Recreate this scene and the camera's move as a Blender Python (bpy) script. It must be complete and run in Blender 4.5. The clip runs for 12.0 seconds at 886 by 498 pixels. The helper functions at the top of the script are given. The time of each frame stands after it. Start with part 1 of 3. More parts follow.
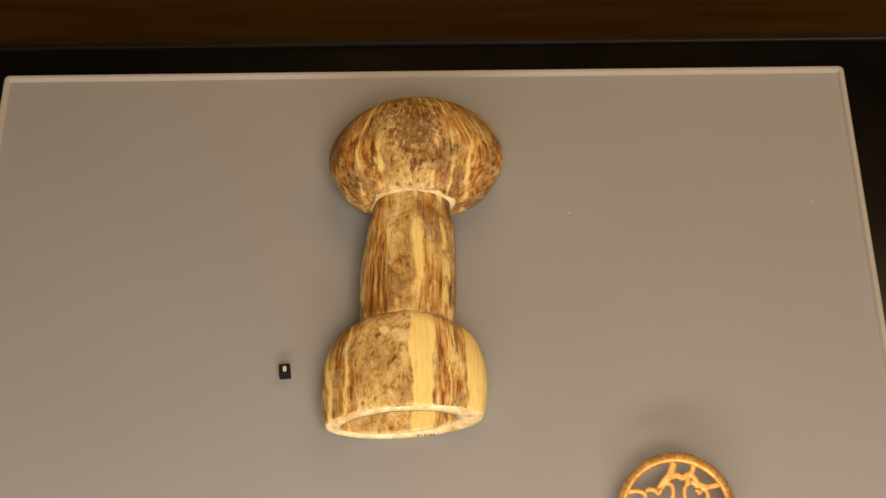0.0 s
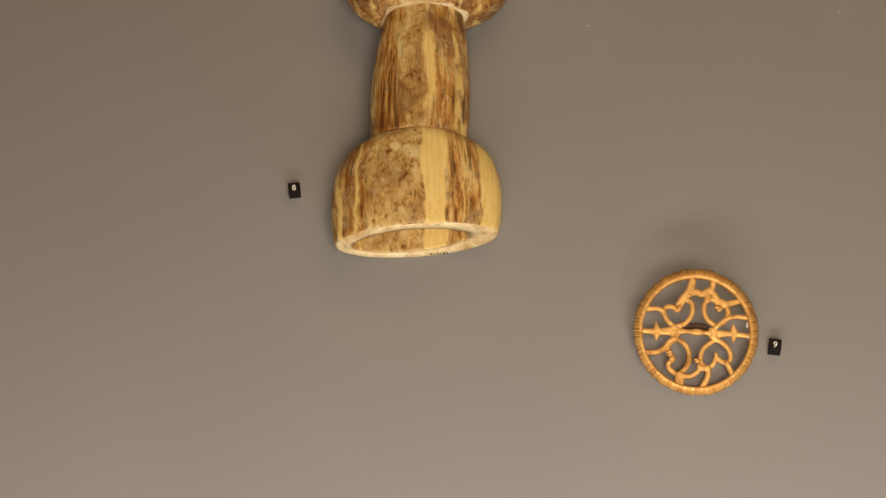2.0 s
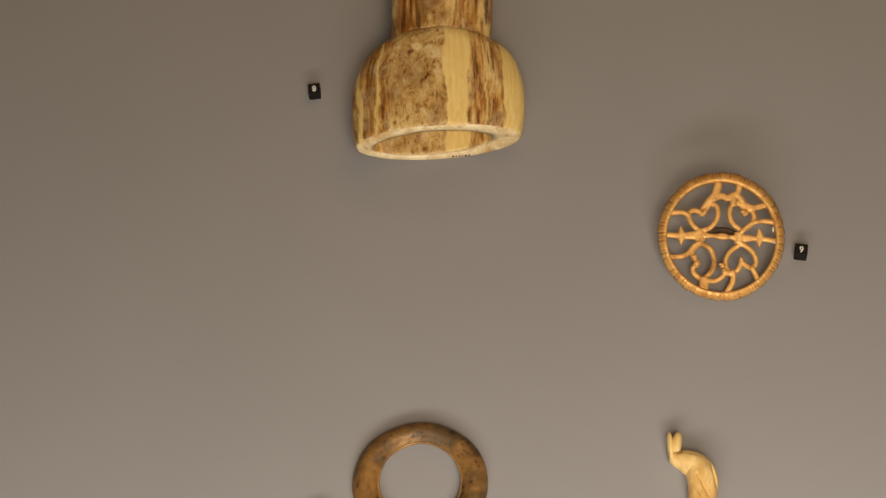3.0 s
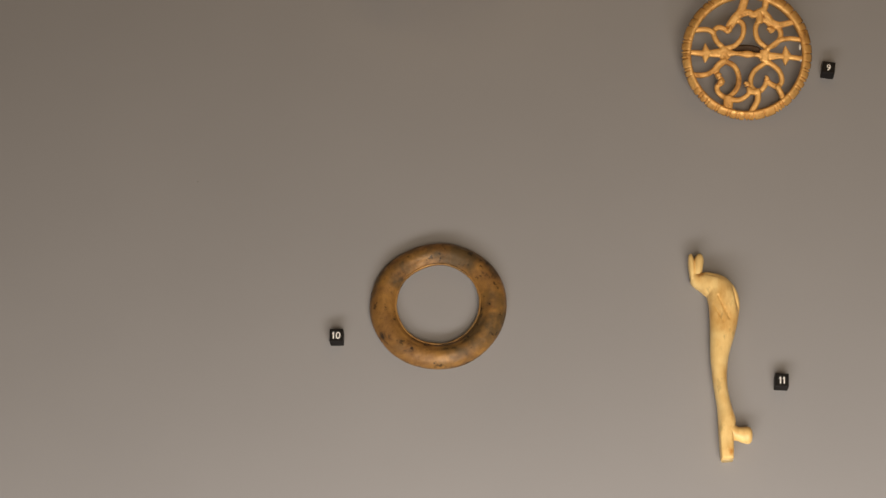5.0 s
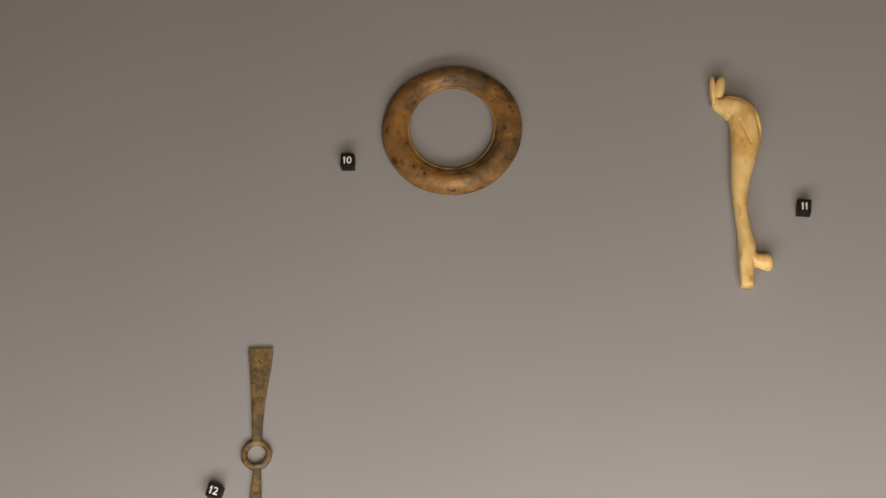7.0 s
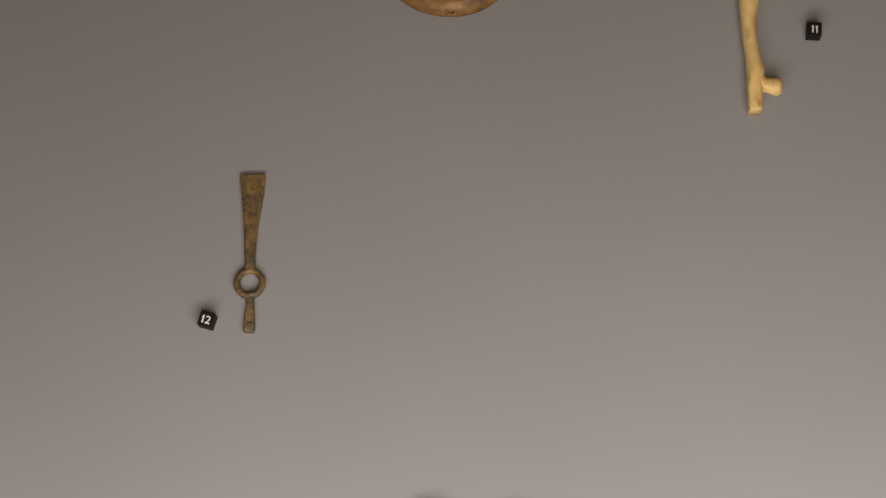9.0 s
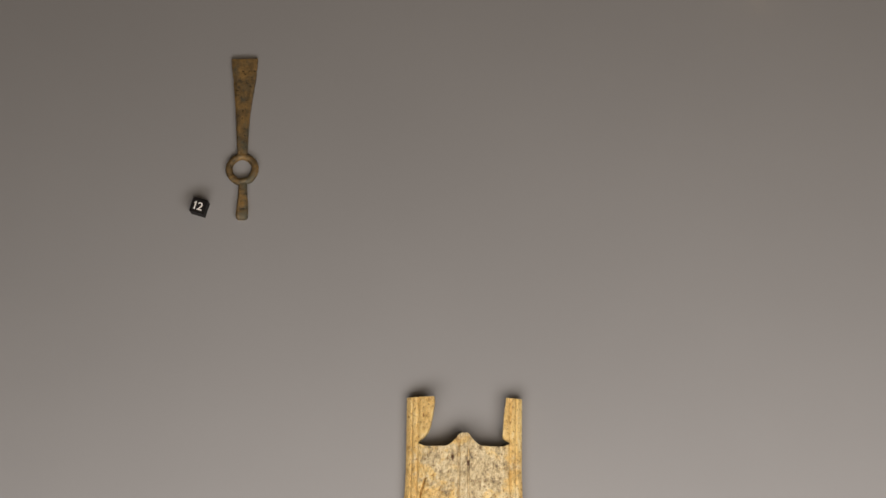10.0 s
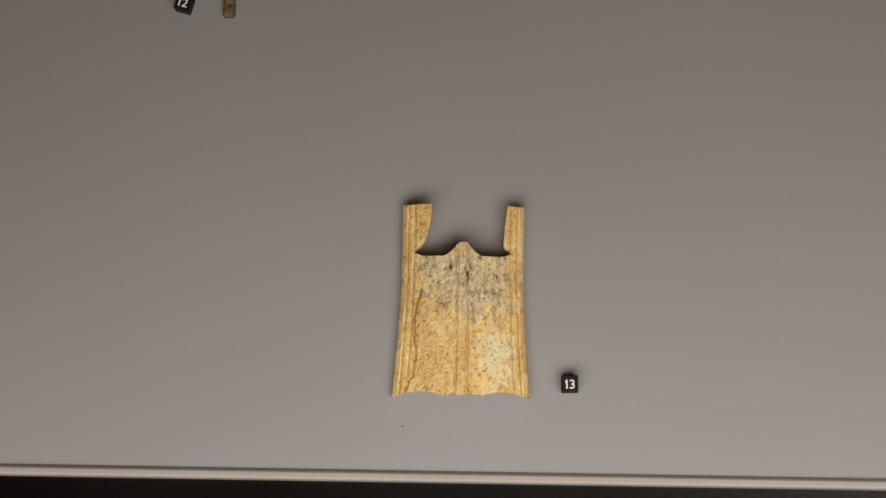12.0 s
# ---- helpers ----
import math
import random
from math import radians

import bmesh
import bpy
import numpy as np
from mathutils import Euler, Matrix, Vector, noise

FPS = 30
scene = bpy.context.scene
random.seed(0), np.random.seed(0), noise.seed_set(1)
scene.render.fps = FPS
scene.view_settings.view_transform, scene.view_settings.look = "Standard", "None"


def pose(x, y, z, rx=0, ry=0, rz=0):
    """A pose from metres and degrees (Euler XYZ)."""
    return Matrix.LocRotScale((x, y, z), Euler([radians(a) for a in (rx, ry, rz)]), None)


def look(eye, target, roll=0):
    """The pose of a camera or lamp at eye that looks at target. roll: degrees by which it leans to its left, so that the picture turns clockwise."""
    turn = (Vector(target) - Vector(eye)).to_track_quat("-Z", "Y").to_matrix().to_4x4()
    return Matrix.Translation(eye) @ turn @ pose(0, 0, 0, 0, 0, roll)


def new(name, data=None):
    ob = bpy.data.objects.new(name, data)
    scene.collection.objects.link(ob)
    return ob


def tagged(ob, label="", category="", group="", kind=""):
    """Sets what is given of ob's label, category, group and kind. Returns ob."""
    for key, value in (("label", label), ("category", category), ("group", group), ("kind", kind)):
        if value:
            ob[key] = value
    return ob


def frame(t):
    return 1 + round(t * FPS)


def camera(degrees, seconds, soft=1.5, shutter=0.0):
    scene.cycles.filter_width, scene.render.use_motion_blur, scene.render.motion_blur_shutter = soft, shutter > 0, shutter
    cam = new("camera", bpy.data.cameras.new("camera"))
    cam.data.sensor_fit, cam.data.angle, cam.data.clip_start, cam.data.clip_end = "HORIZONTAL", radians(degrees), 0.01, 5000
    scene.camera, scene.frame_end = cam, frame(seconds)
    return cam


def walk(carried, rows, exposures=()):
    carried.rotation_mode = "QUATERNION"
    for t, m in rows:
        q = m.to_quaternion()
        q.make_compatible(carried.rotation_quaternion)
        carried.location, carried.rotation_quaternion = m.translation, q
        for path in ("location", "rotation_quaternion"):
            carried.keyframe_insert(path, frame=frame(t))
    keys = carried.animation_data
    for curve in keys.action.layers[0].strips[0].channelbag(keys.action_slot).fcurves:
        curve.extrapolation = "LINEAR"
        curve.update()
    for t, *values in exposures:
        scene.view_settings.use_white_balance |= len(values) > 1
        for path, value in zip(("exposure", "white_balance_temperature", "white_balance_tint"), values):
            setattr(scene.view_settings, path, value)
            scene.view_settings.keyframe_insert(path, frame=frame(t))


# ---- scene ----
cam = camera(24.947, 12.0, soft=1.5)
# seconds, eye x y z, turn rx ry rz
ROWS = [
    (0.0, 0.1091, -0.6904, 1.0676, 36.428, 0.680, -0.290),
    (0.5, 0.1122, -0.6921, 1.0571, 35.693, 1.153, -0.397),
    (1.0, 0.1169, -0.6902, 1.0449, 34.469, 1.550, -0.470),
    (1.5, 0.1202, -0.6879, 1.0345, 33.418, 1.710, -0.130),
    (2.0, 0.1218, -0.6862, 1.0274, 32.061, 1.770, -0.120),
    (2.5, 0.1205, -0.6833, 1.0201, 30.835, 1.843, 0.098),
    (3.0, 0.1197, -0.6814, 1.0128, 29.465, 2.113, 0.366),
    (5.0, 0.1241, -0.6681, 0.9991, 24.039, 2.795, 0.770),
    (5.5, 0.1288, -0.6690, 0.9917, 23.244, 3.258, 0.930),
    (6.0, 0.1345, -0.6684, 0.9850, 22.156, 3.684, 0.989),
    (6.5, 0.1327, -0.6702, 0.9786, 21.159, 3.605, 1.174),
    (7.0, 0.1293, -0.6737, 0.9678, 19.965, 3.457, 1.145),
    (9.0, 0.1079, -0.6861, 0.9320, 16.290, 2.299, 0.900),
    (9.5, 0.1020, -0.6897, 0.9238, 14.966, 1.957, 0.817),
    (10.0, 0.1006, -0.6914, 0.9173, 13.561, 1.787, 0.731),
    (10.5, 0.0991, -0.6925, 0.9074, 12.675, 1.761, 0.807),
    (11.0, 0.0976, -0.6958, 0.8926, 11.659, 1.762, 0.798),
    (11.5, 0.0978, -0.6995, 0.8779, 10.388, 1.697, 0.987),
    (12.0, 0.0980, -0.7009, 0.8672, 9.227, 1.597, 1.041),
]
EXPOSURES = [(0.0, 1.68, 7250, 10), (2.5, 1.07, 6900, 10), (5.5, 0.69, 6580, 10), (7.0, 0.38, 6500, 10), (9.5, -0.20, 6460, 10), (12.0, -0.70, 6540, 10)]
walk(cam, [(t, pose(x, y, z, rx, ry, rz)) for t, x, y, z, rx, ry, rz in ROWS], EXPOSURES)

# ---- light ----
world = bpy.data.worlds.new("room_air")
scene.world = world
world.use_nodes = True
world.node_tree.nodes["Background"].inputs[0].default_value = (1.0, 0.86, 0.72, 1)
world.node_tree.nodes["Background"].inputs[1].default_value = 0.02


def area_lamp(name, eye, target, sx, sy, watts, colour):
    data = bpy.data.lights.new(name, "AREA")
    data.shape, data.size, data.size_y, data.energy, data.color = "RECTANGLE", sx, sy, watts, colour
    ob = new(name, data)
    ob.matrix_world = look(eye, target)
    return ob


area_lamp("case_light_panel", (0.10, -0.95, 0.44), (0.12, -1.02, 0.0), 0.75, 0.42, 8.0, (1.0, 0.93, 0.85))
area_lamp("ceiling_light", (0.28, -1.10, 1.4), (0.15, -0.5, 0.0), 0.7, 0.6, 8.7, (1.0, 0.83, 0.64))
# unseen fill, added to warm and brighten the far end of the tray
area_lamp("warm_back_fill", (0.60, 0.76, 1.8), (0.1, 0.1, 0.0), 1.0, 0.8, 1.3, (1.0, 0.62, 0.30))
area_lamp("case_light_back", (0.28, 0.44, 0.52), (0.18, 0.18, 0.0), 0.70, 0.08, 0.30, (1.0, 0.66, 0.30))


# ---- materials ----
def node_material(name):
    m = bpy.data.materials.new(name)
    m.use_nodes = True
    nt = m.node_tree
    return m, nt, nt.nodes["Principled BSDF"]


def coords(nt, scale=(1, 1, 1)):
    tc = nt.nodes.new("ShaderNodeTexCoord")
    mp = nt.nodes.new("ShaderNodeMapping")
    mp.inputs["Scale"].default_value = scale
    nt.links.new(tc.outputs["Object"], mp.inputs["Vector"])
    return mp.outputs["Vector"]


def noise_tex(nt, vec, scale, detail=4.0, rough=0.6, distort=0.0):
    n = nt.nodes.new("ShaderNodeTexNoise")
    n.inputs["Scale"].default_value, n.inputs["Detail"].default_value = scale, detail
    n.inputs["Roughness"].default_value, n.inputs["Distortion"].default_value = rough, distort
    nt.links.new(vec, n.inputs["Vector"])
    return n.outputs["Fac"]


def ramp(nt, fac, stops):
    r = nt.nodes.new("ShaderNodeValToRGB")
    el = r.color_ramp.elements
    while len(el) < len(stops):
        el.new(0.5)
    for e, (pos, col) in zip(el, stops):
        e.position, e.color = pos, (*col, 1) if len(col) == 3 else col
    nt.links.new(fac, r.inputs["Fac"])
    return r.outputs["Color"]


def grey(v):
    return (v, v, v)


def mix(nt, fac, a, b, mode="MIX"):
    n = nt.nodes.new("ShaderNodeMix")
    n.data_type, n.blend_type = "RGBA", mode
    for sock, val in ((n.inputs[0], fac), (n.inputs[6], a), (n.inputs[7], b)):
        if isinstance(val, (int, float)):
            sock.default_value = val
        elif isinstance(val, tuple):
            sock.default_value = (*val, 1)
        else:
            nt.links.new(val, sock)
    return n.outputs[2]


def bump(nt, bsdf, height, strength, distance):
    b = nt.nodes.new("ShaderNodeBump")
    b.inputs["Strength"].default_value, b.inputs["Distance"].default_value = strength, distance
    nt.links.new(height, b.inputs["Height"])
    nt.links.new(b.outputs["Normal"], bsdf.inputs["Normal"])


def painted(name, colour, rough, vary=0.06, scale=9.0):
    m, nt, b = node_material(name)
    v = coords(nt)
    big = noise_tex(nt, v, scale, 3)
    fine = noise_tex(nt, v, 900, 2)
    lo = tuple(c * (1 - vary) for c in colour)
    hi = tuple(min(1, c * (1 + vary)) for c in colour)
    nt.links.new(ramp(nt, big, [(0.35, lo), (0.65, hi)]), b.inputs["Base Color"])
    b.inputs["Roughness"].default_value = rough
    bump(nt, b, fine, 0.15, 0.0002)
    return m


PANEL = painted("warm_grey_panel_paint", (0.274, 0.272, 0.283), 0.7, 0.02, 6.0)
RIM = painted("pale_rim_paint", (0.37, 0.345, 0.325), 0.8, 0.03, 20.0)
BLACK_DECK = painted("black_case_lacquer", (0.004, 0.003, 0.003), 0.22, 0.3, 14.0)
BLACK_DECK.node_tree.nodes["Principled BSDF"].inputs["Specular IOR Level"].default_value = 0.25
TRIM = painted("dark_metal_trim", (0.007, 0.007, 0.008), 0.3, 0.2, 30.0)
CUBE_BLACK = painted("black_satin_plastic", (0.010, 0.009, 0.009), 0.55, 0.25, 300.0)
CUBE_BLACK.node_tree.nodes["Principled BSDF"].inputs["Specular IOR Level"].default_value = 0.15
NUMERAL = painted("white_print", (0.86, 0.85, 0.82), 0.6, 0.03, 300.0)
INK = painted("black_ink", (0.02, 0.018, 0.015), 0.6, 0.1, 300.0)
DUST = painted("pale_dust", (0.75, 0.72, 0.66), 0.8, 0.05, 300.0)
ROOM = painted("dim_room_paint", (0.10, 0.08, 0.065), 0.8, 0.1, 1.0)
PIN = painted("pale_mount_pin", (0.62, 0.60, 0.54), 0.35, 0.05, 100.0)


def math_node(nt, op, a, b, c=0.0):
    n = nt.nodes.new("ShaderNodeMath")
    n.operation = op
    for sock, val in zip(n.inputs, (a, b, c)):
        if isinstance(val, (int, float)):
            sock.default_value = val
        else:
            nt.links.new(val, sock)
    return n.outputs[0]


def blot(nt, vec, warp, x, y, flat, r, edge):
    """A mask: 1 within r of (x, y), with a ragged edge; flat squeezes it along y."""
    mp = nt.nodes.new("ShaderNodeMapping")
    mp.inputs["Scale"].default_value = (1.0, flat, 0.0)
    nt.links.new(vec, mp.inputs["Vector"])
    d = nt.nodes.new("ShaderNodeVectorMath")
    d.operation = "DISTANCE"
    nt.links.new(mp.outputs["Vector"], d.inputs[0])
    d.inputs[1].default_value = (x, y * flat, 0.0)
    ragged = math_node(nt, "MULTIPLY_ADD", math_node(nt, "SUBTRACT", warp, 0.5), 12 * edge, d.outputs["Value"])
    r0 = nt.nodes.new("ShaderNodeMapRange")
    r0.inputs["From Min"].default_value, r0.inputs["From Max"].default_value = r - edge, r + edge
    r0.inputs["To Min"].default_value, r0.inputs["To Max"].default_value = 1.0, 0.0
    nt.links.new(ragged, r0.inputs["Value"])
    return r0.outputs["Result"]


def stained_ivory(name, shift, creams, grains, deep, stain, swell=0.0, middle=0.0, broken=False, blots=()):
    """Cream ivory with brown streaks that run along y and close up towards a rounded end. creams, grains, deep:
    stretches of x, in metres, that stayed pale, that are crumbled and speckled, and that are streaked darkest. stain:
    how deep the brown is; its higher values also paint shade. swell, middle: how fast, and from which y,
    the streaks bend inwards. blots: x, y, flatness, radius, edge and colour of single marks."""
    m, nt, b = node_material(name)
    tc = nt.nodes.new("ShaderNodeTexCoord")
    sep = nt.nodes.new("ShaderNodeSeparateXYZ")
    nt.links.new(tc.outputs["Object"], sep.inputs["Vector"])
    away = math_node(nt, "SUBTRACT", sep.outputs["Y"], middle)
    widen = math_node(nt, "MULTIPLY_ADD", math_node(nt, "MULTIPLY", away, away), swell, 1.0)
    across = math_node(nt, "MULTIPLY", sep.outputs["X"], widen)
    joined = nt.nodes.new("ShaderNodeCombineXYZ")
    nt.links.new(across, joined.inputs["X"])
    nt.links.new(sep.outputs["Y"], joined.inputs["Y"])
    nt.links.new(sep.outputs["Z"], joined.inputs["Z"])

    def bent(stretch):
        mp = nt.nodes.new("ShaderNodeMapping")
        mp.inputs["Scale"].default_value = (1.0, stretch, 1.0)
        mp.inputs["Location"].default_value = (shift, shift * 0.3, shift * 0.7)
        nt.links.new(joined.outputs["Vector"], mp.inputs["Vector"])
        return mp.outputs["Vector"]

    streak = noise_tex(nt, bent(0.10), 420, 6, 0.68, 0.25)
    medium = noise_tex(nt, bent(0.12), 180, 5, 0.64, 0.4)
    blotch = noise_tex(nt, bent(0.55), 60, 5, 0.65, 0.3)
    crack = noise_tex(nt, bent(0.035), 330, 3, 0.55, 0.3)
    pits = noise_tex(nt, bent(0.6), 330, 6, 0.70, 0.3)
    lumps = noise_tex(nt, bent(0.75), 190, 4, 0.62, 0.7)
    # streaks: pale horn colour, rust and grey-brown
    pale = ramp(nt, streak, [(0.34, (0.40, 0.20, 0.050)), (0.43, (0.60, 0.38, 0.125)), (0.51, (0.72, 0.51, 0.205)), (0.60, (0.79, 0.62, 0.31)), (0.70, (0.84, 0.73, 0.48))])
    rust = ramp(nt, streak, [(0.34, (0.12, 0.048, 0.015)), (0.43, (0.38, 0.155, 0.033)), (0.51, (0.56, 0.30, 0.078)), (0.60, (0.66, 0.45, 0.165)), (0.70, (0.78, 0.65, 0.40))])
    dusk = ramp(nt, pits, [(0.34, (0.13, 0.070, 0.034)), (0.43, (0.34, 0.21, 0.095)), (0.52, (0.52, 0.37, 0.180)), (0.64, (0.72, 0.58, 0.34))])
    # stretches across the width, with a wandering edge
    wander = math_node(nt, "MULTIPLY_ADD", noise_tex(nt, bent(0.35), 60, 4, 0.6), 0.016, -0.008)
    unit = math_node(nt, "MULTIPLY_ADD", math_node(nt, "ADD", across, wander), 1 / 0.16, 0.5)

    def stretches(spans, soft):
        stops = []
        for x0, x1 in spans:
            stops += [(0.5 + (x0 - soft) / 0.16, grey(0)), (0.5 + (x0 + soft) / 0.16, grey(1)), (0.5 + (x1 - soft) / 0.16, grey(1)), (0.5 + (x1 + soft) / 0.16, grey(0))]
        return ramp(nt, unit, stops)

    rusty = mix(nt, 1.0, ramp(nt, medium, [(0.46, grey(0)), (0.54, grey(0.9))]), mix(nt, 1.0, stretches(deep, 0.002), ramp(nt, blotch, [(0.34, grey(0.4)), (0.44, grey(1))]), "MULTIPLY"), "ADD")
    col = mix(nt, rusty, pale, rust)
    col = mix(nt, ramp(nt, blotch, [(0.50, grey(0)), (0.57, grey(0.8))]), col, dusk)
    col = mix(nt, 0.7, col, ramp(nt, crack, [(0.36, (0.14, 0.08, 0.045)), (0.40, grey(1))]), "MULTIPLY")
    speckle = mix(nt, 0.45, lumps, pits)
    crumbled = ramp(nt, speckle, [(0.37, (0.15, 0.065, 0.022)), (0.42, (0.40, 0.20, 0.055)), (0.47, (0.60, 0.39, 0.135)), (0.54, (0.69, 0.51, 0.215)), (0.62, (0.80, 0.66, 0.37))])
    col = mix(nt, mix(nt, 1.0, stretches(grains, 0.0025), ramp(nt, blotch, [(0.36, grey(0.35)), (0.46, grey(0.95))]), "MULTIPLY"), col, crumbled)
    mottle = noise_tex(nt, bent(0.6), 34 + 2 * shift, 4, 0.6, 0.5)
    col = mix(nt, stain, col, ramp(nt, mottle, [(0.38, (0.42, 0.30, 0.23)), (0.50, (0.78, 0.68, 0.58)), (0.62, grey(1))]), "MULTIPLY")
    dark = ramp(nt, noise_tex(nt, bent(0.6), 560, 3, 0.65), [(0.33, grey(0.12)), (0.39, grey(1))])
    col = mix(nt, 0.6, col, dark, "MULTIPLY")
    plain = ramp(nt, streak, [(0.30, (0.72, 0.49, 0.150)), (0.55, (0.82, 0.61, 0.23)), (0.75, (0.85, 0.68, 0.31))])
    fac = stretches(creams, 0.0006)
    if broken:
        fac = mix(nt, 1.0, fac, ramp(nt, noise_tex(nt, bent(0.4), 85, 4, 0.6), [(0.46, grey(0)), (0.54, grey(0.9))]), "MULTIPLY")
    col = mix(nt, fac, col, plain)
    for x, y, flat, r, edge, tone in blots:
        mark = mix(nt, 1.0, col, tone, "MULTIPLY") if r > 0.0035 else mix(nt, 0.75, tone, crumbled, "OVERLAY")
        col = mix(nt, blot(nt, tc.outputs["Object"], pits, x, y, flat, r, edge), col, mark)
    nt.links.new(col, b.inputs["Base Color"])
    b.inputs["Roughness"].default_value = 0.42
    bump(nt, b, mix(nt, 0.35, mix(nt, 0.5, streak, medium), speckle), 0.75, 0.0018)
    return m


# pommel and grip get a deeper stain, which also darkens them as shade would
POMMEL_IVORY = stained_ivory("stained_ivory_pommel", 0.0, [(-0.045, -0.043), (-0.034, -0.032), (-0.022, -0.018), (0.019, 0.021), (0.031, 0.033), (0.041, 0.043)], [(-0.015, 0.016)], [(-0.060, -0.036), (-0.030, -0.024), (0.022, 0.030), (0.036, 0.060)], 0.9, 330.0, 0.138, True,
                             [(0.004, 0.158, 0.62, 0.015, 0.0060, (0.40, 0.31, 0.28)), (0.005, 0.1265, 1.0, 0.0040, 0.0012, (0.46, 0.33, 0.30))])
GRIP_IVORY = stained_ivory("stained_ivory_grip", 3.1, [(-0.0300, -0.0280), (0.003, 0.0080), (0.0135, 0.0145), (0.022, 0.027)], [(-0.012, 0.003)], [(-0.027, -0.014), (0.009, 0.022)], 0.8, 30.0, 0.045, True)
GUARD_IVORY = stained_ivory("stained_ivory_guard", 7.7, [(-0.050, -0.0475), (-0.0375, -0.0360), (0.0035, 0.017), (0.0265, 0.0272), (0.0375, 0.060)], [(-0.030, 0.004)], [(-0.047, -0.031), (0.022, 0.025), (0.031, 0.033)], 0.7, 60.0, -0.030, False,
                            [(-0.014, 0.0035, 1.0, 0.0028, 0.0009, (0.80, 0.72, 0.56)), (-0.0175, 0.0005, 1.3, 0.0022, 0.0008, (0.17, 0.085, 0.045))])


def bone(name, base, stain, amount, scale, blots=()):
    m, nt, b = node_material(name)
    v = coords(nt, (1.0, 0.4, 1.0))
    fine = noise_tex(nt, v, scale, 6, 0.7)
    broad = noise_tex(nt, coords(nt), 45, 3, 0.55)
    spots = noise_tex(nt, coords(nt, (1, 0.6, 1)), scale * 2.2, 3, 0.6)
    tone = ramp(nt, fine, [(0.32, stain), (0.50, tuple(0.5 * (p + q) for p, q in zip(base, stain))), (0.66, base)])
    plain = ramp(nt, fine, [(0.3, tuple(0.86 * c for c in base)), (0.7, tuple(min(1, 1.05 * c) for c in base))])
    zone = ramp(nt, broad, [(0.52 - amount, grey(0)), (0.68 - amount, grey(1))])
    col = mix(nt, zone, plain, tone)
    dark = ramp(nt, spots, [(0.30, grey(0.35)), (0.40, grey(1))])
    col = mix(nt, min(1.0, 4 * amount + 0.1), col, dark, "MULTIPLY")
    for x, y, flat, r, edge, tone in blots:
        col = mix(nt, blot(nt, coords(nt), fine, x, y, flat, r, edge), col, mix(nt, 1.0, col, tone, "MULTIPLY"))
    nt.links.new(col, b.inputs["Base Color"])
    b.inputs["Roughness"].default_value = 0.42
    bump(nt, b, mix(nt, 0.5, fine, spots), 0.45, 0.0006)
    return m


# brown marks; those beside the knob put its shading into the colour
LEG_BONE = bone("smooth_yellow_bone", (0.84, 0.61, 0.26), (0.56, 0.30, 0.075), 0.08, 100,
                [(0.0042, -0.0330, 0.35, 0.0014, 0.0008, (0.78, 0.56, 0.34)), (0.0066, -0.0392, 0.8, 0.0012, 0.0006, (0.50, 0.30, 0.16)), (0.0022, -0.0545, 0.6, 0.0010, 0.0005, (0.76, 0.54, 0.32)), (-0.0090, 0.0450, 1.0, 0.0016, 0.0008, (0.74, 0.54, 0.36))])


